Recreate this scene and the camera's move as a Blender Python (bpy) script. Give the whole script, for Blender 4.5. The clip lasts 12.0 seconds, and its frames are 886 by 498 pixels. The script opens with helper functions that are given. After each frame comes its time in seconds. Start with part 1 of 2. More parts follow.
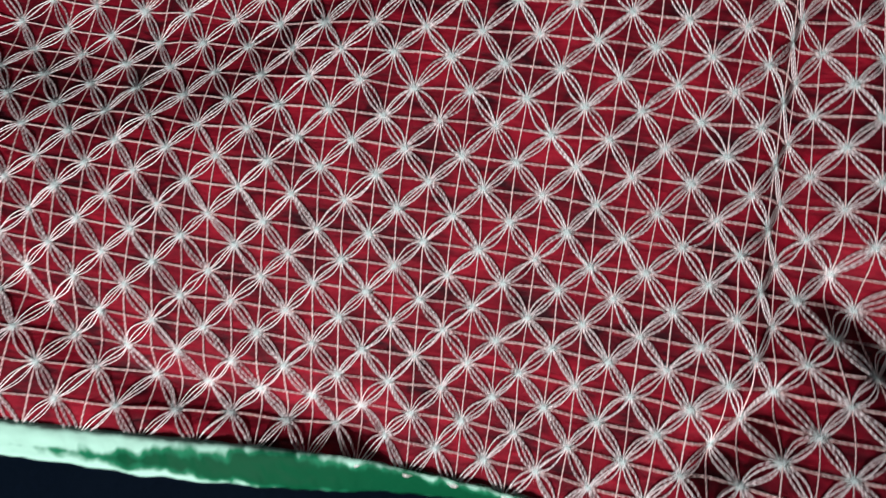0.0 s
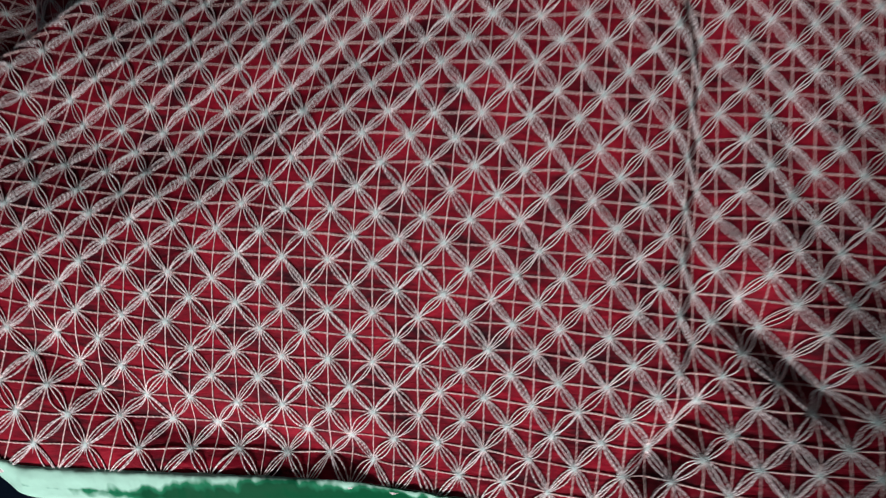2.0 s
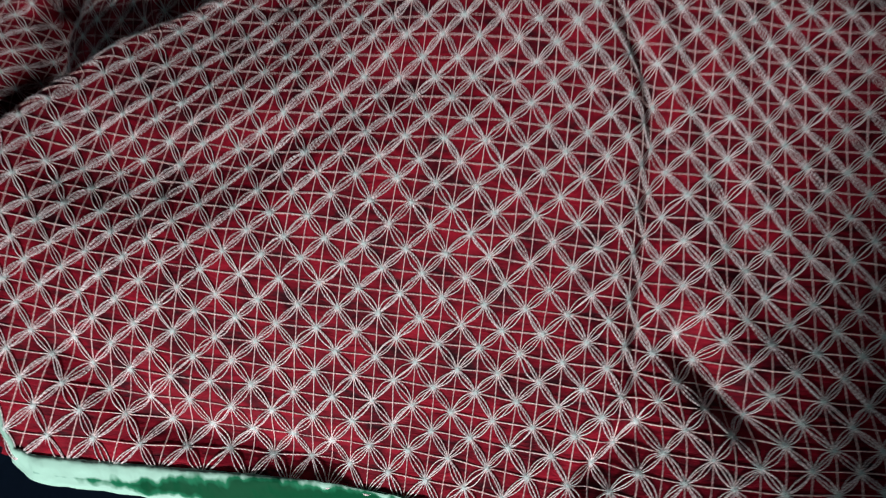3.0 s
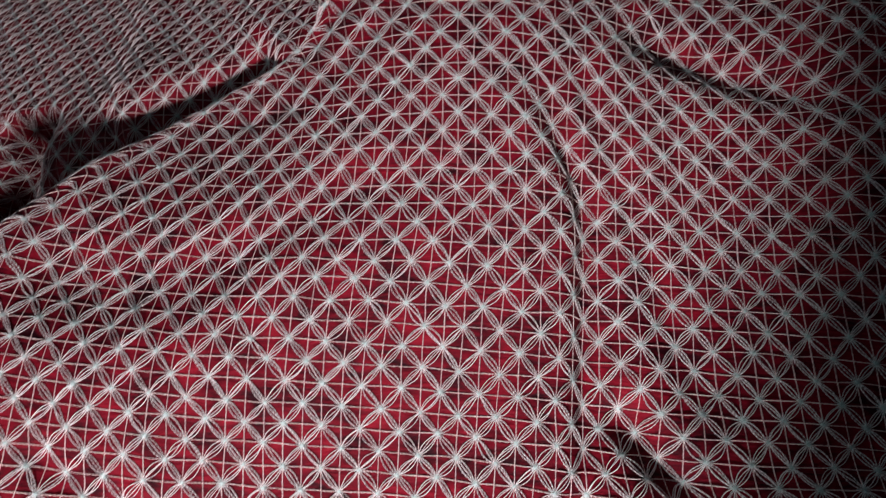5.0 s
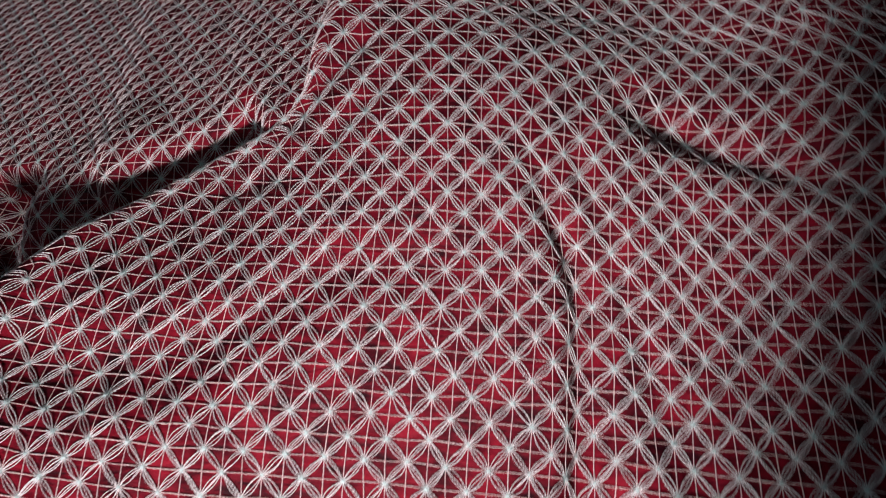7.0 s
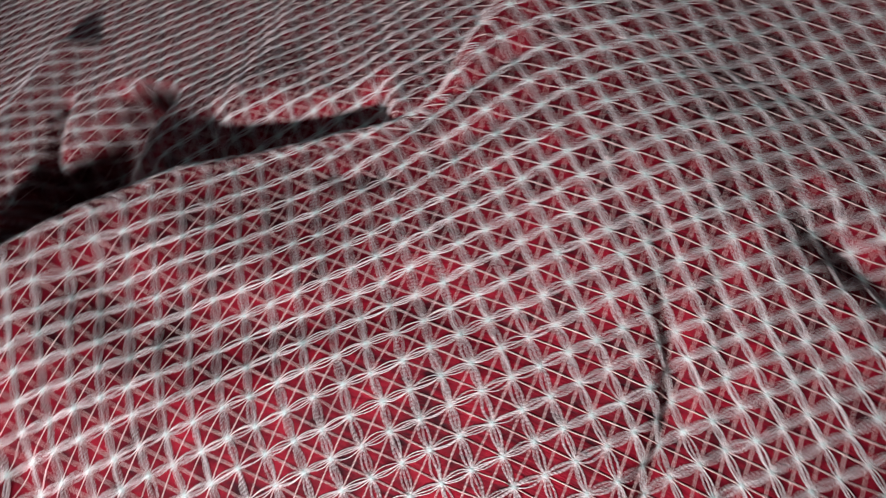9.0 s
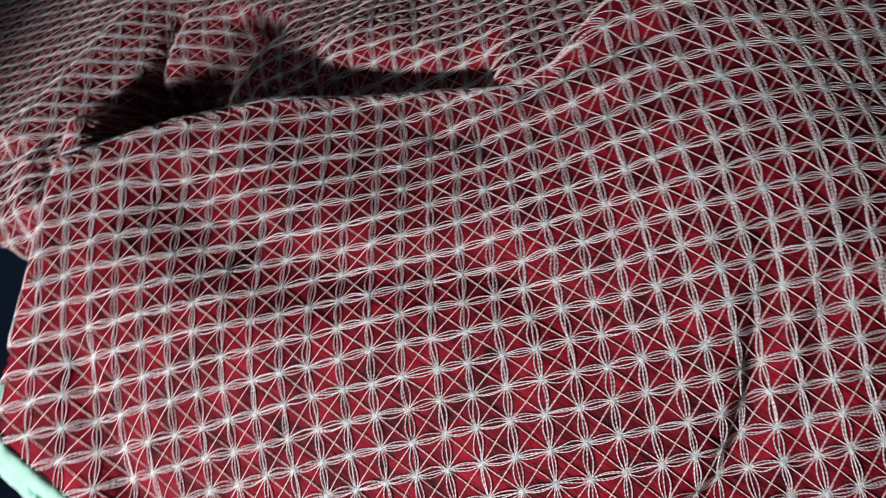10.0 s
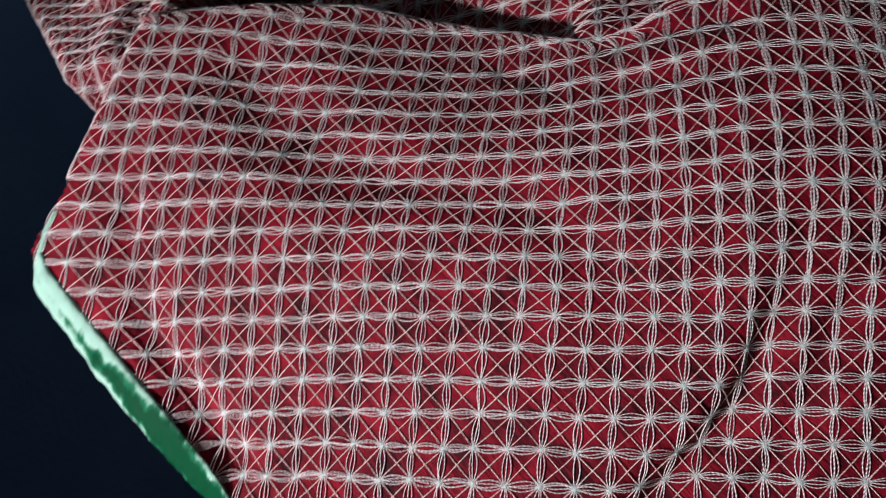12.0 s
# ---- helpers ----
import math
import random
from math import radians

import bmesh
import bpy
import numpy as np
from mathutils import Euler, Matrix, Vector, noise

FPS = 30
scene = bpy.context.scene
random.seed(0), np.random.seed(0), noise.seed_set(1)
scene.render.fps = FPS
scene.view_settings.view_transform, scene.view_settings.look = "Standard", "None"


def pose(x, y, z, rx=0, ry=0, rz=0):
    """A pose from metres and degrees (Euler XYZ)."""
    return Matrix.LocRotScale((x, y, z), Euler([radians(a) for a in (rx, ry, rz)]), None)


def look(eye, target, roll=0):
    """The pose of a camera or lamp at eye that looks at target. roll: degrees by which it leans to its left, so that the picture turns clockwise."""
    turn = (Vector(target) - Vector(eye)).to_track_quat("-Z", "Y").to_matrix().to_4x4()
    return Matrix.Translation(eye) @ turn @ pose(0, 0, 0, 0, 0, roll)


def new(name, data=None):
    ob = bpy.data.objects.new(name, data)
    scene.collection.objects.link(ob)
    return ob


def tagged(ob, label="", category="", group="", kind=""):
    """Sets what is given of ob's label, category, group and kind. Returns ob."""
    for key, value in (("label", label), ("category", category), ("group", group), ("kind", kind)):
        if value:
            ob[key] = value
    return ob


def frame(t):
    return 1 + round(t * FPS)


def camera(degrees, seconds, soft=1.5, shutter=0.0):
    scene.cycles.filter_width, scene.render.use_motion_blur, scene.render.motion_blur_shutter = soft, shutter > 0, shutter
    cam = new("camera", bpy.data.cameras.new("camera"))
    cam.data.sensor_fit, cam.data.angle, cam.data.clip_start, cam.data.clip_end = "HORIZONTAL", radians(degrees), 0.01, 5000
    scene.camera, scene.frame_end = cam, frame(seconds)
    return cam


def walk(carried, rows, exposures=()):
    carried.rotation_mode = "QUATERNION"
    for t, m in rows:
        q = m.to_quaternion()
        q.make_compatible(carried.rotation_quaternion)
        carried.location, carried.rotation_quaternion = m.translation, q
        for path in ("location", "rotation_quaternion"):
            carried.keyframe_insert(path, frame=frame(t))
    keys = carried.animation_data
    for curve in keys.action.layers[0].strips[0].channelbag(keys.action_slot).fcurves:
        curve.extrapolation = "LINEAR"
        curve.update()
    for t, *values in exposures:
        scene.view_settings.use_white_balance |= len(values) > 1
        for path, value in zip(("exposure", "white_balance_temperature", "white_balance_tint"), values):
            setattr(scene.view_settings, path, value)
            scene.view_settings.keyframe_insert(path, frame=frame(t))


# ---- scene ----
cam = camera(69.7, 12.0, soft=1.1, shutter=1.3)
METRES, EYE, TILT, LEAN, TURN = 0.245, 0.65, -90.0, 0.0, 0.0
ROWS = [
    (0.0, 0.0, 0.0, 0.0, -0.0, 0.0, 0.0),
    (0.5, 0.0053, -0.0166, -0.0286, 0.77, 0.1, 1.1),
    (1.0, 0.0163, -0.0288, -0.0265, 0.46, 0.49, 2.63),
    (1.5, 0.0344, -0.08, 0.0021, 0.14, 1.74, 3.67),
    (2.0, 0.0427, -0.1584, 0.0242, -0.41, 2.7, 3.49),
    (2.5, 0.0595, -0.2304, 0.0325, -1.07, 4.21, 3.15),
    (3.0, 0.0709, -0.3029, 0.0139, -1.07, 5.48, 0.83),
    (5.0, 0.1069, -0.4149, 0.0407, -3.03, 11.84, 4.23),
    (5.5, 0.1147, -0.4154, 0.0558, -3.4, 12.56, 4.95),
    (6.0, 0.1206, -0.4135, 0.0908, -3.22, 13.26, 5.24),
    (6.5, 0.1312, -0.4066, 0.1303, -3.03, 13.42, 5.04),
    (8.5, 0.1713, -0.3095, 0.3283, 0.09, 11.86, -8.2),
    (9.0, 0.1595, -0.28, 0.3457, 3.14, 10.29, -14.81),
    (9.5, 0.1327, -0.2559, 0.3272, 5.01, 8.88, -22.08),
    (10.0, 0.1224, -0.2389, 0.3295, 7.13, 6.74, -26.22),
    (10.5, 0.1192, -0.2411, 0.3115, 7.66, 6.01, -29.34),
    (11.0, 0.1355, -0.2581, 0.2787, 7.35, 6.87, -33.74),
    (11.5, 0.1475, -0.2587, 0.2457, 6.95, 5.64, -37.02),
    (12.0, 0.1582, -0.2684, 0.2294, 8.17, 3.94, -39.58),
]
walk(cam, [(t, pose(0, 0, EYE, TILT, LEAN, TURN) @ pose(METRES * x, METRES * y, METRES * z, 90 + pitch, roll, yaw)) for t, x, y, z, yaw, pitch, roll in ROWS],
     [(0.0, -0.05, 6500, 9), (0.5, -0.22, 6500, 9), (1.5, -0.25, 6500, 10), (2.5, -0.34, 6500, 10), (3.2, -0.24, 6500, 10), (5.5, 0.03, 6500, 13), (6.7, 0.22, 6500, 13), (8.5, 0.42, 6500, 13), (9.2, 0.48, 6500, 12), (10.0, 0.15, 6500, 13), (10.5, 0.06, 6500, 14), (11.0, 0.08, 6500, 14), (12.0, -0.08, 6500, 14)])

# ---- world, light, exposure ----
LIFT = 0.35                      # the floor is z = 0; the cloth lies about 0.43 above it
world = bpy.data.worlds.new("world")
scene.world = world
world.use_nodes = True
world.node_tree.nodes["Background"].inputs[0].default_value = (0.75, 0.86, 1.0, 1)
world.node_tree.nodes["Background"].inputs[1].default_value = 0.25


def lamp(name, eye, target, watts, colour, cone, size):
    """An added, unseen key light: a soft-edged cone of light from a source of that radius."""
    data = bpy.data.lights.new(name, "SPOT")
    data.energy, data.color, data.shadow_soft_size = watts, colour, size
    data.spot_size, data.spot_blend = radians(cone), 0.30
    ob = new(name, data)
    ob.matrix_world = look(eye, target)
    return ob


# source unseen; the cone's edge stands in for a shadow over the right side
lamp("key_light", (-0.14, -0.43, 0.84), (-0.085, 0.07, 0.43), 24.0, (1.0, 0.97, 1.0), 51.6, 0.04)
# dim bluish fill added from the left to lift the darks; no source seen
fill_area = bpy.data.lights.new("fill_light", "AREA")
fill_area.shape, fill_area.size, fill_area.size_y, fill_area.energy, fill_area.color = "RECTANGLE", 0.9, 0.9, 2.8, (0.72, 0.90, 1.0)
new("fill_light", fill_area).matrix_world = look((-1.62, 0.35, 1.35), (0.0, 0.1, 0.43))

# ---- materials ----


def material(name, base=(0.5, 0.5, 0.5), rough=0.6, spec=0.4, sheen=0.0):
    m = bpy.data.materials.new(name)
    m.use_nodes = True
    p = m.node_tree.nodes["Principled BSDF"]
    p.inputs["Base Color"].default_value = (*base, 1)
    p.inputs["Roughness"].default_value = rough
    p.inputs["Specular IOR Level"].default_value = spec
    p.inputs["Sheen Weight"].default_value = sheen
    return m, m.node_tree.nodes, m.node_tree.links, p


def node(nodes, kind, **values):
    n = nodes.new(kind)
    for key, value in values.items():
        n.inputs[key.replace("_", " ")].default_value = value
    return n


def ramp(nodes, links, source, stops):
    r = nodes.new("ShaderNodeValToRGB")
    links.new(source, r.inputs[0])
    for i, (at, colour) in enumerate(stops):
        e = r.color_ramp.elements[i] if i < 2 else r.color_ramp.elements.new(at)
        e.position, e.color = at, (*colour, 1)
    return r.outputs[0]


def red_cloth():
    m, nodes, links, p = material("red_satin", rough=0.55, spec=0.12)
    uv = nodes.new("ShaderNodeUVMap")
    uv.uv_map = "weave"
    stretch = nodes.new("ShaderNodeMapping")
    stretch.inputs["Scale"].default_value = (0.5, 2.6, 1)
    links.new(uv.outputs[0], stretch.inputs[0])
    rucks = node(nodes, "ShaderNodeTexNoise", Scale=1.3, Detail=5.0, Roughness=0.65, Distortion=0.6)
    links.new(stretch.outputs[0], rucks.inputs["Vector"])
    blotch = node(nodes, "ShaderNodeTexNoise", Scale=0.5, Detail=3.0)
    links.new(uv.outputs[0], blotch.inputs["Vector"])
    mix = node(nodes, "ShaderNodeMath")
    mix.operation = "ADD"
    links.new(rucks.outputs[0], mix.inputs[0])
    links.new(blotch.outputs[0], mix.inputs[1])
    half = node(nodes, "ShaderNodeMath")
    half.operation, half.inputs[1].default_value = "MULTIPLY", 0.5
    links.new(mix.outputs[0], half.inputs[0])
    # the near-black stop paints in shade of the rucks and beside the threads
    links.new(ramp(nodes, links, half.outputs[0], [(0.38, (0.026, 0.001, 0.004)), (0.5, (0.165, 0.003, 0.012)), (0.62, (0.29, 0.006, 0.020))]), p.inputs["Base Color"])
    fine = nodes.new("ShaderNodeMapping")
    fine.inputs["Scale"].default_value = (30, 30, 1)
    links.new(uv.outputs[0], fine.inputs[0])
    weave = node(nodes, "ShaderNodeTexWave", Scale=1.0, Distortion=1.5, Detail=1.0)
    links.new(fine.outputs[0], weave.inputs["Vector"])
    b1 = node(nodes, "ShaderNodeBump", Strength=0.8, Distance=0.0016)
    links.new(rucks.outputs[0], b1.inputs["Height"])
    b2 = node(nodes, "ShaderNodeBump", Strength=0.25, Distance=0.0001)
    links.new(weave.outputs[0], b2.inputs["Height"])
    links.new(b1.outputs[0], b2.inputs["Normal"])
    links.new(b2.outputs[0], p.inputs["Normal"])
    return m


def thread(name, low, high, rough=0.6):
    """Twisted sewing cotton: the ply shows as slanting bands along the strand."""
    m, nodes, links, p = material(name, rough=rough, spec=0.3, sheen=0.15)
    uv = nodes.new("ShaderNodeUVMap")
    uv.uv_map = "weave"
    ply = nodes.new("ShaderNodeTexWave")
    ply.bands_direction = "DIAGONAL"
    ply.inputs["Scale"].default_value = 0.40
    links.new(uv.outputs[0], ply.inputs["Vector"])
    info = nodes.new("ShaderNodeNewGeometry")
    tone = node(nodes, "ShaderNodeMath")
    tone.operation, tone.inputs[1].default_value = "MULTIPLY_ADD", 0.35
    links.new(info.outputs["Random Per Island"], tone.inputs[0])
    scaled = node(nodes, "ShaderNodeMath")
    scaled.operation, scaled.inputs[1].default_value = "MULTIPLY", 0.65
    links.new(ply.outputs["Fac"], scaled.inputs[0])
    links.new(scaled.outputs[0], tone.inputs[2])
    links.new(ramp(nodes, links, tone.outputs[0], [(0.1, low), (0.75, high)]), p.inputs["Base Color"])
    b = node(nodes, "ShaderNodeBump", Strength=0.6, Distance=0.00012)
    links.new(ply.outputs["Fac"], b.inputs["Height"])
    links.new(b.outputs[0], p.inputs["Normal"])
    return m


def green_satin():
    """Satin tape, its pale mint sheen near the corner and along its folded edges painted into the colour."""
    m, nodes, links, p = material("green_satin", rough=0.6, spec=0.04)
    uv = nodes.new("ShaderNodeUVMap")
    uv.uv_map = "weave"
    split = nodes.new("ShaderNodeSeparateXYZ")
    links.new(uv.outputs[0], split.inputs[0])
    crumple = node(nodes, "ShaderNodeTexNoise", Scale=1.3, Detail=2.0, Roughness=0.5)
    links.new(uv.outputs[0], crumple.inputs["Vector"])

    def maths(kind, a, b, c=None):
        q = nodes.new("ShaderNodeMath")
        q.operation = kind
        for k, value in enumerate((a, b, c)):
            if isinstance(value, (int, float)):
                q.inputs[k].default_value = value
            elif value is not None:
                links.new(value, q.inputs[k])
        return q.outputs[0]

    # sheen painted as pale colour: strongest at the corner, then along both edges
    pale_sheen = maths("MULTIPLY_ADD", split.outputs[0], -0.125, 1.3)
    pale_sheen = maths("MINIMUM", maths("MAXIMUM", pale_sheen, -0.05), 1.1)
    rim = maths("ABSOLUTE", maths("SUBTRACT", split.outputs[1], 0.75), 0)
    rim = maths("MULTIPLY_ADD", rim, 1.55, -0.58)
    tone = maths("ADD", maths("ADD", pale_sheen, rim), maths("MULTIPLY_ADD", crumple.outputs[0], 1.5, -0.65))
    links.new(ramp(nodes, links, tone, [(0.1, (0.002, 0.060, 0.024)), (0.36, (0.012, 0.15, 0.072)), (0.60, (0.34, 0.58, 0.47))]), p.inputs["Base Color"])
    b = node(nodes, "ShaderNodeBump", Strength=0.6, Distance=0.002)
    links.new(crumple.outputs[0], b.inputs["Height"])
    links.new(b.outputs[0], p.inputs["Normal"])
    return m


def plain(name, low, high, scale, rough, bump=0.2, spec=0.2):
    m, nodes, links, p = material(name, rough=rough, spec=spec)
    where = nodes.new("ShaderNodeTexCoord")
    a = node(nodes, "ShaderNodeTexNoise", Scale=scale, Detail=5.0)
    c = node(nodes, "ShaderNodeTexNoise", Scale=scale * 40, Detail=2.0)
    links.new(where.outputs["Object"], a.inputs["Vector"])
    links.new(where.outputs["Object"], c.inputs["Vector"])
    links.new(ramp(nodes, links, a.outputs[0], [(0.3, low), (0.7, high)]), p.inputs["Base Color"])
    b = node(nodes, "ShaderNodeBump", Strength=bump, Distance=0.002)
    links.new(c.outputs[0], b.inputs["Height"])
    links.new(b.outputs[0], p.inputs["Normal"])
    return m


RED = red_cloth()
STITCH = thread("stitch_cotton", (0.34, 0.22, 0.22), (0.95, 0.87, 0.86))
LINE = thread("line_cotton", (0.45, 0.25, 0.24), (0.92, 0.70, 0.66))
STAR = thread("star_cotton", (0.50, 0.60, 0.58), (0.72, 0.82, 0.80))
GREEN = green_satin()
NAVY = plain("navy_carpet", (0.060, 0.105, 0.205), (0.110, 0.175, 0.300), 3.0, 0.95, 0.8)
PADDING = plain("dark_padding", (0.010, 0.008, 0.012), (0.02, 0.015, 0.02), 8.0, 0.95)
PAINT = plain("wall_paint", (0.14, 0.15, 0.16), (0.18, 0.19, 0.20), 2.0, 0.8)

# ---- the room, closed round the camera ----


def mesh_object(name, verts, faces, mat, smooth=False, uv=None, parent=None):
    me = bpy.data.meshes.new(name)
    verts = np.asarray(verts, dtype=np.float32)
    faces = np.asarray(faces, dtype=np.int32)
    k = faces.shape[1]
    me.vertices.add(len(verts))
    me.vertices.foreach_set("co", verts.ravel())
    me.loops.add(faces.size)
    me.loops.foreach_set("vertex_index", faces.ravel())
    me.polygons.add(len(faces))
    me.polygons.foreach_set("loop_start", np.arange(0, faces.size, k, dtype=np.int32))
    me.polygons.foreach_set("use_smooth", np.full(len(faces), smooth))
    if uv is not None:
        layer = me.uv_layers.new(name="weave")
        layer.data.foreach_set("uv", np.asarray(uv, dtype=np.float32)[faces.ravel()].ravel())
    me.update(calc_edges=True)
    me.validate()
    me.materials.append(mat)
    ob = new(name, me)
    ob.parent = parent
    return ob


def slab(name, low, high, mat, label, category):
    bm = bmesh.new()
    bmesh.ops.create_cube(bm, size=1)
    mid, size = [(a + b) / 2 for a, b in zip(low, high)], [b - a for a, b in zip(low, high)]
    bmesh.ops.transform(bm, matrix=Matrix.LocRotScale(mid, None, size), verts=bm.verts)
    me = bpy.data.meshes.new(name)
    bm.to_mesh(me)
    bm.free()
    me.materials.append(mat)
    return tagged(new(name, me), label, category, kind="structure")


slab("floor", (-1.6, -1.4, -0.05), (1.6, 1.8, 0.0), NAVY, "dark navy carpeted floor below the cloth", "floor")
slab("wall_north", (-1.6, 1.8, 0.0), (1.6, 1.9, 2.3), PAINT, "plain grey painted wall", "wall")
slab("wall_east", (1.6, -1.5, 0.0), (1.7, 1.9, 2.3), PAINT, "plain grey painted wall", "wall")
# west wall in four pieces round an opening added for the fill light
slab("wall_west", (-1.7, -1.5, 0.0), (-1.6, -0.1, 2.3), PAINT, "plain grey painted wall", "wall")
slab("wall_west", (-1.7, 0.8, 0.0), (-1.6, 1.9, 2.3), PAINT, "plain grey painted wall", "wall")
slab("wall_west", (-1.7, -0.1, 0.0), (-1.6, 0.8, 0.9), PAINT, "plain grey painted wall below an opening added for fill light", "wall")
slab("wall_west", (-1.7, -0.1, 1.8), (-1.6, 0.8, 2.3), PAINT, "plain grey painted wall above an opening added for fill light", "wall")
slab("ceiling", (-1.7, -1.5, 2.3), (1.7, 1.9, 2.4), PAINT, "plain grey painted ceiling", "ceiling")
slab("wall_south", (-1.6, -1.5, 0.0), (1.6, -1.4, 2.3), PAINT, "plain grey painted wall", "wall")

# ---- the shape of the cloth ----
# m and n count half star spacings along and across the hem; HALF is one of them in metres.
HALF = 0.0095
DEGREE = 7
FORM_X = [26.51, 231.08, 18.62, -10.95, 9.19, -10.63, 2.03, -6.31, 12.32, -4.76, 2.19, 4.01, -11.63, 15.89, -1.64, -3.28, -0.25, 5.35, -1.59, 8.23, 2.99, 2.36, -5.33, 6.1, -8.83, -2.92, -3.47, -0.04, -1.75, 1.84, -6.81, 2.08, 1.21, 1.03, -3.11, -0.55]
FORM_Y = [79.1, -40.6, 173.24, 9.38, -22.46, 3.69, -1.03, 8.81, -5.14, 1.72, 0.63, -6.05, 15.71, -11.4, 1.5, 1.66, -3.81, 6.2, -0.4, 3.56, 1.65, -1.17, 3.31, -4.01, -0.39, -0.72, 0.87, -1.61, -0.19, 0.68, 1.07, -4, 3.31, 0.51, -1.41, 0.06]
FORM_Z = [87.88, 40.02, -15.15, -4.9, 12.75, 0.88, -4.83, -31.33, 11.64, 0.87, 10.66, 0.51, 4.77, -8.68, -1.42, -1.18, 26.31, -14.66, 11.49, -10.66, 0.15, -0.03, 6.14, -1.16, 6.26, -5.78, 3.49, -0.72, -0.59, -10.04, 2.22, -7.09, 3.25, -0.78, 1.75, 0.45]
FORM = np.array([FORM_X, FORM_Y, FORM_Z]).T / 1000
POWERS = [(s - j, j) for s in range(DEGREE + 1) for j in range(s + 1)]


def smooth01(x):
    x = np.clip(x, 0, 1)
    return x * x * (3 - 2 * x)


def along(m, n, m0, n0, m1, n1):
    """Distance across and share along the line from (m0, n0) to (m1, n1)."""
    length = math.hypot(m1 - m0, n1 - n0)
    um, un = (m1 - m0) / length, (n1 - n0) / length
    return (m - m0) * -un + (n - n0) * um, ((m - m0) * um + (n - n0) * un) / length


def dent(m, n, m0, n0, m1, n1, depth, width, end=2.0):
    """A trough (depth < 0) or ridge of the cloth with soft ends."""
    across, share = along(m, n, m0, n0, m1, n1)
    length = math.hypot(m1 - m0, n1 - n0)
    return depth * np.exp(-(across / width) ** 2) * smooth01(share * length / end + 0.5) * smooth01((1 - share) * length / end + 0.5)


def crease_at(n):
    return 27.35 - 0.065 * np.clip(n - 16, 0, 4.5) ** 2 - 0.42 * np.maximum(n - 20.5, 0)


def swell(m, n):
    """The large form of the front of the cloth and its creases."""
    mc, nc = np.clip(m, -8, 43.5), np.clip(n, -1.5, 35)
    u = np.polynomial.legendre.legvander((mc - 18) / 26, DEGREE)
    v = np.polynomial.legendre.legvander((nc - 15) / 17.5, DEGREE)
    p = np.stack([u[..., i] * v[..., j] for i, j in POWERS], -1) @ FORM
    p = p + (m - mc)[..., None] * np.array([0.0080, -0.0016, 0.0016]) + (n - nc)[..., None] * np.array([0.0016, 0.0090, -0.0015])
    return p + creases(m, n)


def creases(m, n):
    """What the folds and tucks add to the large form."""
    d = m - crease_at(n)
    ends = 1 / (1 + np.exp(-np.clip((n - 4.5) * 1.5, -30, 30))) / (1 + np.exp(np.clip((n - 23.5) * 0.9, -30, 30)))
    step = 1 / (1 + np.exp(-np.clip(d / 0.42, -30, 30))) * (1 - 0.35 * smooth01((n - 16) / 6))
    z = -ends * (0.0120 * step * np.exp(-(np.maximum(d - 0.5, 0) / 2.0) ** 2) - 0.0015 * np.exp(-((d + 1.2) / 1.2) ** 2))
    for fold in FOLDS:
        z = z + dent(m, n, *fold)
    # behind the crest it falls away
    late = n - 26 - 0.35 * (m - 10)
    z = z - np.minimum(0.0012 * (late + np.sqrt(late ** 2 + 5)) / 2, 0.030) * smooth01((34 - m) / 10)
    # the tuck swallows a little cloth
    tuck = 0.0048 * ends * step
    return np.stack([-tuck, 0.15 * tuck, z], -1)


# m0, n0, m1, n1, depth, width
FOLDS = [
    (29.8, 8.0, 33.2, 4.4, -0.011, 1.15),
    (27.6, 25.5, 30.2, 20.0, -0.0035, 0.8),
    (30.2, 20.0, 32.0, 14.0, -0.0035, 1.0),
    (32.0, 14.0, 34.4, 8.5, -0.0035, 1.3),
    (25.8, 1.0, 28.0, 4.0, -0.010, 0.8),
    (31.0, 28.6, 44.0, 24.6, -0.0085, 1.3, 6.0),
    (-4.0, 12.6, 3.0, 11.8, -0.0095, 2.4),
    (3.0, 11.8, 8.6, 14.4, -0.0085, 2.3),
    (8.6, 14.4, 14.0, 18.2, -0.005, 1.6),
    (14.0, 18.0, 21.0, 18.2, -0.0035, 1.6),
    (-1.2, 3.9, 4.5, 0.9, -0.006, 1.0),
    (4.5, 0.9, 14.0, 0.1, -0.008, 0.9),
    (5.0, 22.0, 9.6, 23.4, -0.003, 0.7),
    (9.6, 26.2, 15.5, 32.0, -0.0045, 0.6),
    (11.5, 24.6, 17.0, 29.5, -0.003, 0.7),
]

POCKET_M = [-20, -8, -5.7, -2.8, 2.0, 5.3, 9.0, 11.5, 13.5, 15, 16.5]
POCKET_N = [-2.0, 10.5, 14.3, 18.4, 21.9, 24.0, 25.6, 28.0, 33, 42, 60]


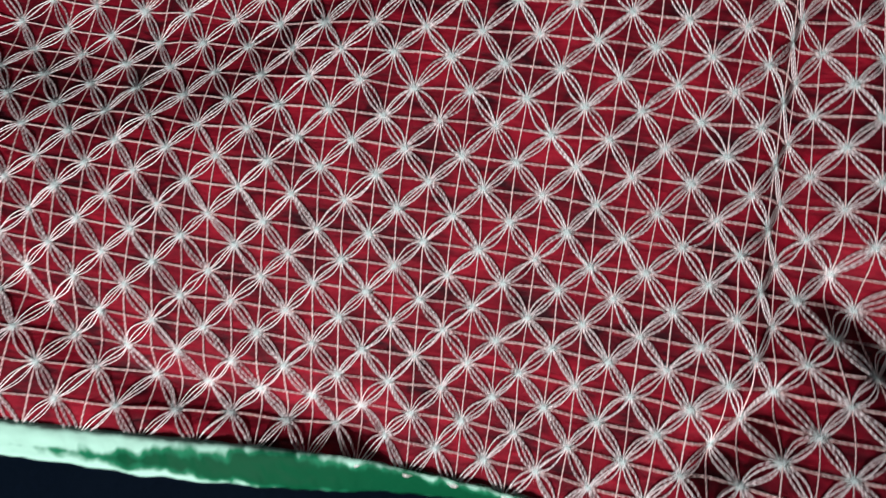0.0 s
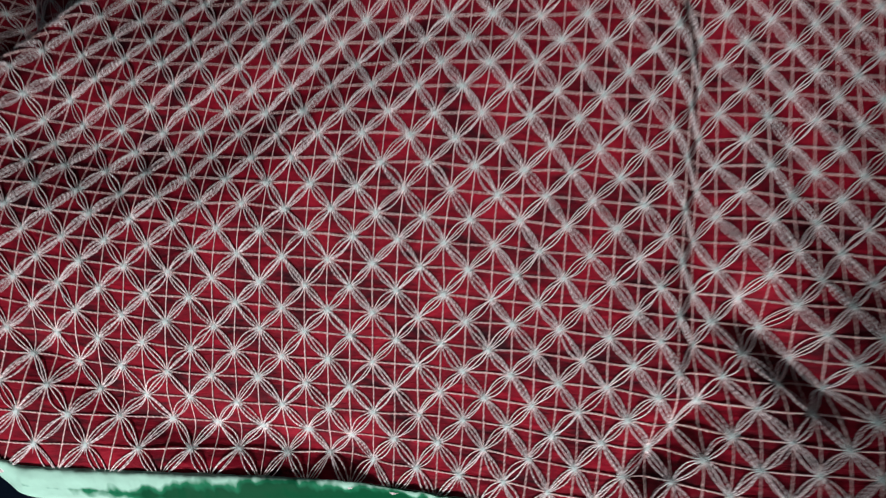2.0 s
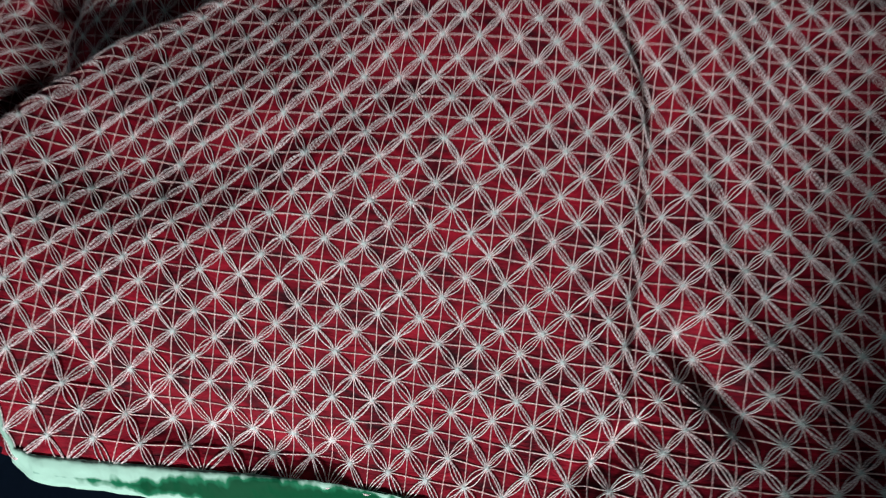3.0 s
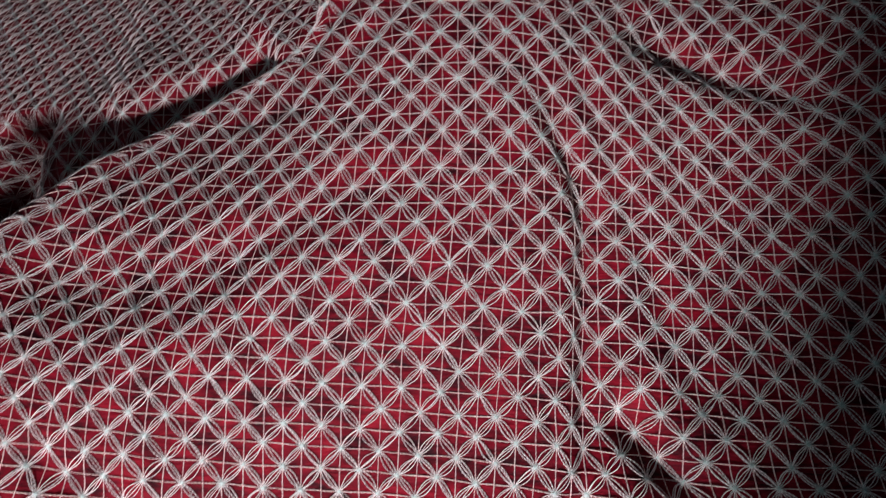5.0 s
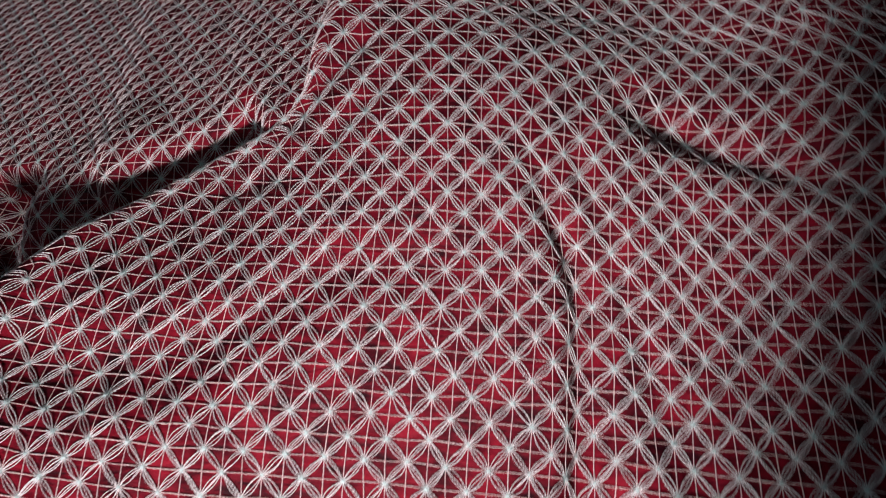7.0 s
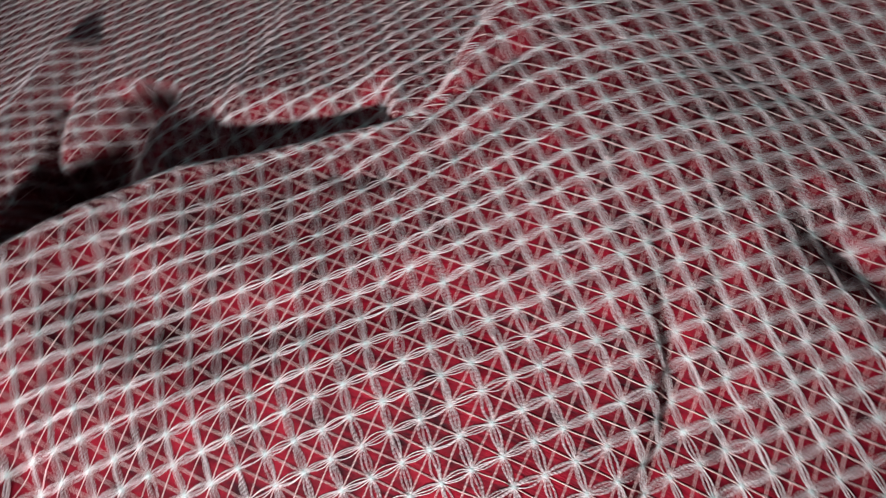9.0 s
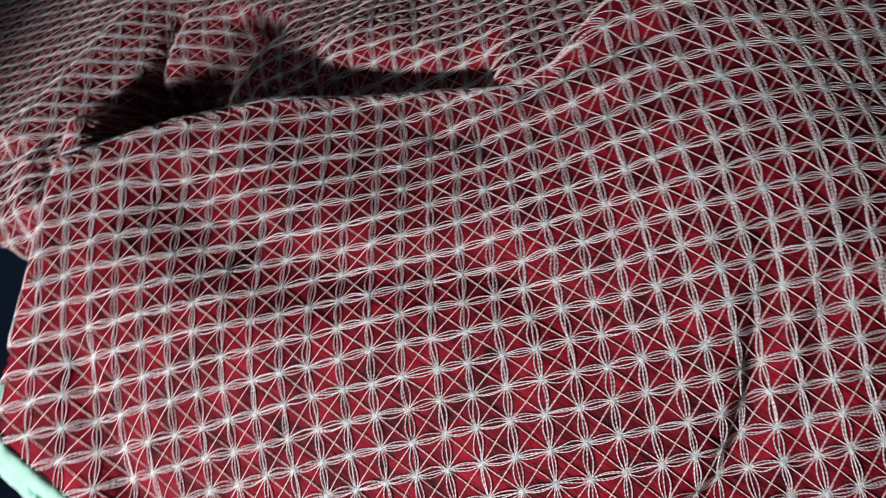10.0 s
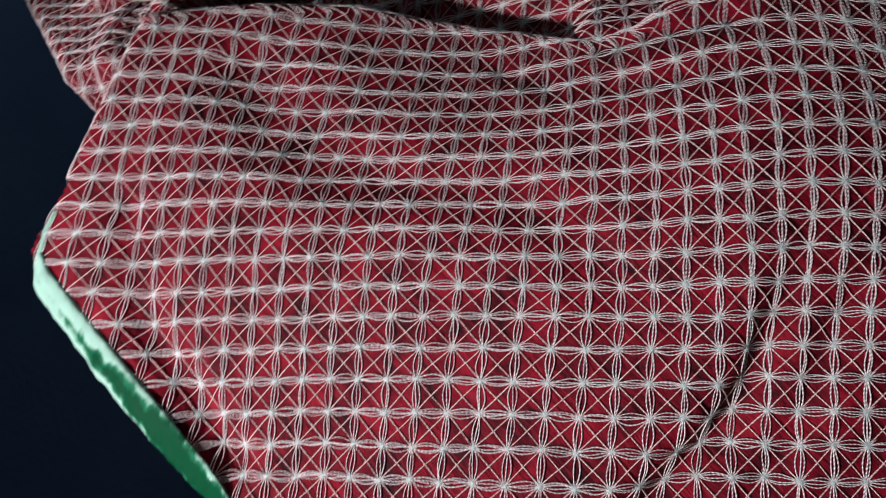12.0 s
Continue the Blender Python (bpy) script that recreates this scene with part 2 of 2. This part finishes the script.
def front(m, n):
    """The front of the cloth: rolled down along its side edge and into the deep fold."""
    m, n = np.asarray(m, float), np.asarray(n, float)
    # the side edge runs from (-1.3, -0.9) to (-8.3, 10.2)
    side = np.maximum(0, -((m + 1.5) * 0.845 + (n + 0.9) * 0.534))
    m1, n1 = m + side * 0.845, n + side * 0.534
    edge = np.interp(m1, POCKET_M, POCKET_N)
    deep = np.maximum(0, n1 - edge)
    n2 = n1 - deep
    p = swell(m1, n2)
    steep = np.clip((12 - m1) / 6, 0.1, 1)
    for d, out, r, grow in ((side * HALF, (-0.93, -0.36), 0.011, 1.0), (deep * HALF * 0.75, (-0.45, 0.89), 0.009, steep)):
        a = np.minimum(d / r, 1.62)
        p[..., 0] += out[0] * (r * np.sin(a))
        p[..., 1] += out[1] * (r * np.sin(a))
        p[..., 2] -= (r * (1 - np.cos(a)) + np.maximum(0, d - 1.62 * r)) * grow
    p[..., 2] += LIFT
    return p


BACK_TURN = radians(-4)


def back(m, n):
    """The part behind the deep fold, which slopes down and away."""
    m, n = np.asarray(m, float), np.asarray(n, float)
    gx, gy = 0.5281, -0.4102
    t = Vector((math.cos(BACK_TURN), math.sin(BACK_TURN), 0))
    t.z = gx * t.x + gy * t.y
    t.normalize()
    s = Vector((-gx, -gy, 1)).normalized().cross(t)
    # its lower edge rolls under
    out = np.maximum(0, -(n - BACK_EDGE + 0.1 * m))
    n1 = n + out
    p = np.stack([at + HALF * ((m - 9) * t[i] + (n1 - 24.6) * s[i]) for i, at in enumerate((-0.0312, 0.1823, 0.0693))], -1)
    r, d = 0.009, out * HALF
    a = np.minimum(d / r, 2.0)
    p[..., 1] -= r * np.sin(a)
    p[..., 2] -= r * (1 - np.cos(a)) + np.maximum(0, d - 2.0 * r)
    over = np.maximum(0, p[..., 0] - 0.03)
    p[..., 2] -= 0.30 * over * over / (over + 0.03)
    left = np.maximum(0, -0.17 - p[..., 0])
    p[..., 2] += 0.24 * left * left / (left + 0.03)
    for fold in BACK_FOLDS:
        p[..., 2] += dent(m, n1, *fold)
    # it runs in under the front
    p[..., 2] -= 0.007 * np.maximum(0, np.interp(m, POCKET_M, POCKET_N) + 2.0 - n1) * smooth01((m + 20) / 8)
    p[..., 2] += LIFT
    return p


BACK_EDGE = 3.0
BACK_FOLDS = [
    (-17.0, 14.2, -4.0, 21.0, -0.033, 3.6),
    (-5.0, 20.9, 7.0, 27.0, -0.027, 2.6),
    (-14.0, 24.0, -2.0, 29.0, 0.005, 3.0),
    (-20.5, 9.0, -29.0, 30.0, 0.017, 2.0),
    (-15.6, 15.0, -16.2, 27.0, -0.042, 2.8),
    (-17.4, 13.6, -11.4, 9.4, 0.024, 1.6),
    (-13.0, 17.5, -10.0, 20.5, -0.012, 2.2),
    (-4.5, 23.0, -11.0, 50.0, 0.006, 2.0),
    (2.0, 29.0, -2.0, 50.0, -0.004, 1.8),
    (-18.4, 17.0, -23.4, 24.5, -0.012, 0.5),
    (-18.5, 9.5, -10.5, 5.0, 0.010, 1.4),
]


def on_front(m, n):
    side = -((m + 1.5) * 0.845 + (n + 0.9) * 0.534)
    return (side < np.clip(np.minimum((n - 1.5) * 0.9, (12.5 - n) * 0.8), 0.25, 3.2)) & (n < np.interp(m, POCKET_M, POCKET_N) + 4.5)


def on_back(m, n):
    return (n > np.interp(m, POCKET_M, POCKET_N) - 3.5 - np.clip((-4 - m) * 1.0, 0, 30)) & (m < 22) & (n > BACK_EDGE - 0.1 * m - 4)


def normals(form, m, n):
    e = 0.05
    a = form(m + e, n) - form(m - e, n)
    b = form(m, n + e) - form(m, n - e)
    c = np.cross(a, b)
    return c / np.maximum(np.linalg.norm(c, axis=-1, keepdims=True), 1e-12)


cloth = tagged(new("embroidered_cover"), "crumpled red satin cover, embroidered with white stars and edged in green", "cover")


def sheet(name, form, inside, m0, m1, n0, n1, step, label):
    ms, ns = np.arange(m0, m1 + step / 2, step), np.arange(n0, n1 + step / 2, step)
    m, n = np.meshgrid(ms, ns)
    p = form(m, n)
    # the satin puffs up a little between the stitched lines
    puff = np.abs(np.sin(np.pi * m)) * np.abs(np.sin(np.pi * n)) - 0.3
    rough = np.array([[noise.noise((a * 0.9, b * 2.2, 3.1)) for a in ms[::2]] for b in ns[::2]])
    rough = np.repeat(np.repeat(rough, 2, 0), 2, 1)[: len(ns), : len(ms)]
    p = p + normals(form, m, n) * (0.00035 * puff + 0.0003 * rough)[..., None]
    idx = np.arange(m.size).reshape(m.shape)
    quads = np.stack([idx[:-1, :-1], idx[:-1, 1:], idx[1:, 1:], idx[1:, :-1]], -1)
    keep = inside((m[:-1, :-1] + m[1:, 1:]) / 2, (n[:-1, :-1] + n[1:, 1:]) / 2)
    quads = quads[keep]
    used = np.unique(quads)
    where = np.zeros(m.size, int)
    where[used] = np.arange(len(used))
    uv = np.stack([m, n], -1).reshape(-1, 2)[used]
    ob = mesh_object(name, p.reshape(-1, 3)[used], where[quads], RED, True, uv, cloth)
    return tagged(ob, label)


sheet("front_panel", front, on_front, -14, 64, -0.9, 46, 0.25, "crimson satin with creases")
sheet("back_panel", back, on_back, -66, 22, -2, 66, 0.33, "crimson satin falling away behind a deep fold")

# ---- embroidery ----


def sewn(nodes):
    """The nodes as the needle really hit them: a little off the count."""
    nodes = np.asarray(nodes, float)
    a = np.sin(nodes[:, 0] * 12.9898 + nodes[:, 1] * 78.233) * 43758.5453
    b = np.sin(nodes[:, 0] * 39.3461 + nodes[:, 1] * 11.135) * 24634.6345
    return nodes + 0.13 * (np.stack([a - np.floor(a), b - np.floor(b)], -1) - 0.5)


def strands(form, inside, starts, ends, bulge, rings, radius, lift, slack=1.0, arch=0.00012):
    """Sewn strands from start to end in cloth counts, bowed sideways by bulge; each a thin four-sided cord."""
    starts, ends = np.asarray(starts, float), np.asarray(ends, float)
    mid = (starts + ends) / 2
    keep = inside(mid[:, 0], mid[:, 1])
    starts, ends, bulge = starts[keep], ends[keep], np.asarray(bulge, float)[keep]
    count = len(starts)
    t = np.linspace(0, 1, rings)
    line = starts[:, None] + (ends - starts)[:, None] * t[None, :, None]
    way = ends - starts
    side = np.stack([-way[:, 1], way[:, 0]], -1)
    wobble = slack * (np.random.normal(0, 0.022, (count, 1)) * np.sin(np.pi * t)[None] + np.random.normal(0, 0.012, (count, 1)) * np.sin(2 * np.pi * t)[None])
    line = line + side[:, None] * (bulge[:, None] * np.sin(np.pi * t)[None] ** 0.85 + wobble)[..., None]
    m, n = line[..., 0], line[..., 1]
    p = form(m, n)
    up = normals(form, m, n)
    ahead = np.gradient(p, axis=1)
    ahead /= np.maximum(np.linalg.norm(ahead, axis=-1, keepdims=True), 1e-12)
    out = np.cross(ahead, up)
    high = lift * (0.75 + 0.5 * np.random.rand(count, 1)) + arch * (0.7 + 0.6 * np.random.rand(count, 1)) * np.sin(np.pi * t)[None]
    r = radius * (0.85 + 0.3 * np.random.rand(count, 1)) * (0.9 + 0.2 * np.sin(t * np.pi * rings)[None])
    p = p + up * high[..., None]
    ring = [p + out * r[..., None] * a + up * r[..., None] * b for a, b in ((1, 0), (0, 1), (-1, 0), (0, -1))]
    v = np.stack(ring, 2).reshape(-1, 3)
    length = np.linalg.norm(way, axis=1)[:, None, None] * t[None, :, None] * 9.0 + np.random.rand(count, 1, 1) * 3.0
    uv = np.stack([np.broadcast_to(length, (count, rings, 4)), np.broadcast_to(np.arange(4) * 0.5, (count, rings, 4))], -1).reshape(-1, 2)
    base = (np.arange(count)[:, None, None] * rings + np.arange(rings - 1)[None, :, None]) * 4
    k = np.arange(4)[None, None]
    q = np.stack([base + k, base + (k + 1) % 4, base + 4 + (k + 1) % 4, base + 4 + k], -1).reshape(-1, 4)
    return v, q, uv


def join(pieces):
    v, f, uv, shift = [], [], [], 0
    for a, b, c in pieces:
        v.append(a), f.append(b + shift), uv.append(c)
        shift += len(a)
    return np.concatenate(v), np.concatenate(f), np.concatenate(uv)


def lattice(m0, m1, n0, n1):
    return np.array([(m, n) for n in range(n0, n1 + 1) for m in range(m0, m1 + 1) if (m + n) % 2 == 0], float)


def embroider(form, inside, nodes, petal_rings, line_rings, arch):
    petals = []
    for way, bows in (((1, 1), (-0.13, -0.045, 0.045, 0.13)), ((1, -1), (-0.115, 0.0, 0.115))):
        for bow in bows:
            petals.append(strands(form, inside, sewn(nodes), sewn(nodes + way), np.full(len(nodes), bow), petal_rings, 0.00026 if len(bows) > 3 else 0.00030, 0.00040, arch=arch))
    v, f, uv = join(petals)
    tagged(mesh_object("petal_stitching", v, f, STITCH, True, uv, cloth), "three-strand white petal stitches", kind="stuff")
    grid = []
    for way in ((2, 0), (0, 2)):
        grid.append(strands(form, inside, sewn(nodes), sewn(nodes + way), np.zeros(len(nodes)), line_rings, 0.00030, 0.00034, 0.35))
    v, f, uv = join(grid)
    tagged(mesh_object("line_stitching", v, f, LINE, True, uv, cloth), "single straight lines of pale stitches", kind="stuff")


FRONT_NODES = lattice(-12, 63, -2, 44)
FRONT_NODES = FRONT_NODES[FRONT_NODES[:, 1] > -1.5]
BACK_NODES = lattice(-64, 22, -2, 62)


def hemmed(m, n):
    return on_front(m, n) & (n > -0.75)


embroider(front, hemmed, FRONT_NODES, 14, 14, 0.00032)
embroider(back, on_back, BACK_NODES, 7, 6, 0.00085)


def star_mesh(seed):
    """A sewn star: a low dome of crossing stitches with sixteen uneven rays."""
    rng = random.Random(seed)
    v, f, uv = [(0, 0, 0.00075)], [], [(0, 0)]
    count = 32
    for k in range(count):
        a = 2 * math.pi * k / count
        r = 0.0007 * rng.uniform(0.85, 1.15)
        v.append((r * math.cos(a), r * math.sin(a), 0.00065))
        uv.append((k, 1))
    for k in range(count):
        a = 2 * math.pi * k / count
        r = (0.0036 if k % 4 == 0 else 0.0028) * rng.uniform(0.7, 1.25) if k % 2 == 0 else 0.0008
        v.append((r * math.cos(a), r * math.sin(a), 0.00045 if k % 2 == 0 else 0.0002))
        uv.append((k, 2))
    for k in range(count):
        l = (k + 1) % count
        f.append((0, 1 + k, 1 + l))
        f.append((1 + k, 1 + count + k, 1 + count + l))
        f.append((1 + k, 1 + count + l, 1 + l))
    me = bpy.data.meshes.new("star_knot")
    me.from_pydata(v, [], f)
    layer = me.uv_layers.new(name="weave")
    layer.data.foreach_set("uv", np.array([uv[i] for face in f for i in face], dtype=np.float32).ravel())
    me.materials.append(STAR)
    return me, np.array(v), np.array(f), np.array(uv)


def star_frames(form, nodes):
    m, n = sewn(nodes).T
    p, up = form(m, n), normals(form, m, n)
    ahead = form(m + 0.1, n) - form(m - 0.1, n)
    ahead /= np.linalg.norm(ahead, axis=-1, keepdims=True)
    return p + up * 0.0002, ahead, np.cross(up, ahead), up


def star_sets(form, nodes, single):
    p, a, b, c = star_frames(form, nodes)
    kinds = [star_mesh(s) for s in range(4)]
    rest = []
    for i in range(len(nodes)):
        me, v, f, uv = kinds[i % 4]
        size = random.uniform(0.85, 1.12)
        if single(*nodes[i]):
            ob = new("star_knot", me)
            ob.parent = cloth
            ob.matrix_local = Matrix([(*(size * Vector((a[i][k], b[i][k], c[i][k]))), p[i][k]) for k in range(3)] + [(0, 0, 0, 1)])
        else:
            rest.append((p[i] + size * (v @ np.stack([a[i], b[i], c[i]])), f, uv))
    if rest:
        v, f, uv = join(rest)
        tagged(mesh_object("star_stitching", v, f, STAR, False, uv, cloth), "small white stitched stars", kind="stuff")


# ---- green binding along the hem ----


def binding():
    """A folded satin tape round the hem: from the side edge round the corner and along, tipping under as it goes."""
    ms = np.concatenate([np.linspace(0, 1, 40) * 2.1 - 2.1, np.linspace(0, 1, 330)[1:] * 44.0])
    rows = []
    for s in ms:
        # s < 0: up the side edge; s > 0: along the hem
        k = smooth01(np.array((s + 1.1) / 2.2))
        m = -1.5 + s * 0.534 if s < 0 else -1.5 + s
        n = -0.9 - s * 0.845 if s < 0 else -0.9
        soft = float(k)
        m, n = m + 0.25 * math.exp(-(s / 0.8) ** 2), n + 0.22 * math.exp(-(s / 0.8) ** 2)
        out = Vector((-0.93, -0.36, 0)).lerp(Vector((0.16, -0.985, 0)), soft).normalized()
        p = front(np.array([m]), np.array([n]))[0]
        tip = radians(80) * (1 - soft) + radians(8 + 54 * float(smooth01(np.array((s - 6) / 17)))) * soft
        rows.append((Vector(p), out, tip, s))
    profile = [(-0.0016, 0.0007), (0.0005, 0.0016), (0.0035, 0.0019), (0.0065, 0.0012), (0.0088, 0.0016), (0.0108, 0.0008), (0.0116, -0.0008), (0.0100, -0.0020), (0.0050, -0.0022), (0.0, -0.0012)]
    v, f, uv = [], [], []
    w = len(profile)
    for i, (p, out, tip, s) in enumerate(rows):
        ahead = out * math.cos(tip) - Vector((0, 0, 1)) * math.sin(tip)
        up = out * math.sin(tip) + Vector((0, 0, 1)) * math.cos(tip)
        for j, (x, z) in enumerate(profile):
            ruck = 0.0007 * noise.noise((s * 1.7, j * 0.5, 0.3)) + 0.0004 * noise.noise((s * 4.3, j * 0.9, 5.0))
            reach = 1 + 0.07 * noise.noise((s * 0.9, 2.0, 7.0))
            v.append(p + ahead * x * (1.02 + 0.50 * min(1.0, max(0.0, s / 14))) * reach + up * (z + ruck))
            uv.append((s, j * 0.25))
    for i in range(len(rows) - 1):
        for j in range(w):
            f.append((i * w + j, (i + 1) * w + j, (i + 1) * w + (j + 1) % w, i * w + (j + 1) % w))
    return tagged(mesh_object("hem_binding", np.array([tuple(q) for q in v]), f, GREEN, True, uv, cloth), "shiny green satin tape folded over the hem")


binding()

# ---- the padded seat that the cloth lies over ----


def cushion():
    m, n = np.meshgrid(np.linspace(-0.5, 50, 80), np.linspace(0.4, 42, 60))
    p = front(m, n)
    p[..., 2] -= 0.006
    idx = np.arange(m.size).reshape(m.shape)
    f = np.stack([idx[:-1, :-1], idx[:-1, 1:], idx[1:, 1:], idx[1:, :-1]], -1).reshape(-1, 4).tolist()
    v = p.reshape(-1, 3).tolist()
    rim = list(idx[0, :]) + list(idx[1:, -1]) + list(idx[-1, -2::-1]) + list(idx[-2:0, 0:1].ravel())
    start = len(v)
    for i in rim:
        v.append((v[i][0], v[i][1], 0.0))
    for k in range(len(rim)):
        l = (k + 1) % len(rim)
        f.append((rim[k], start + k, start + l, rim[l]))
    return tagged(mesh_object("padded_seat", v, f, PADDING, True), "dark padded seat under the red cover", "seat")


cushion()

# ---- the stitched stars ----
FRONT_STARS = FRONT_NODES[on_front(FRONT_NODES[:, 0], FRONT_NODES[:, 1]) & (FRONT_NODES[:, 1] > -0.5)]
BACK_STARS = BACK_NODES[on_back(BACK_NODES[:, 0], BACK_NODES[:, 1])]
star_sets(front, FRONT_STARS, lambda m, n: 2 <= m <= 28 and 0 <= n <= 21)
star_sets(back, BACK_STARS, lambda m, n: False)
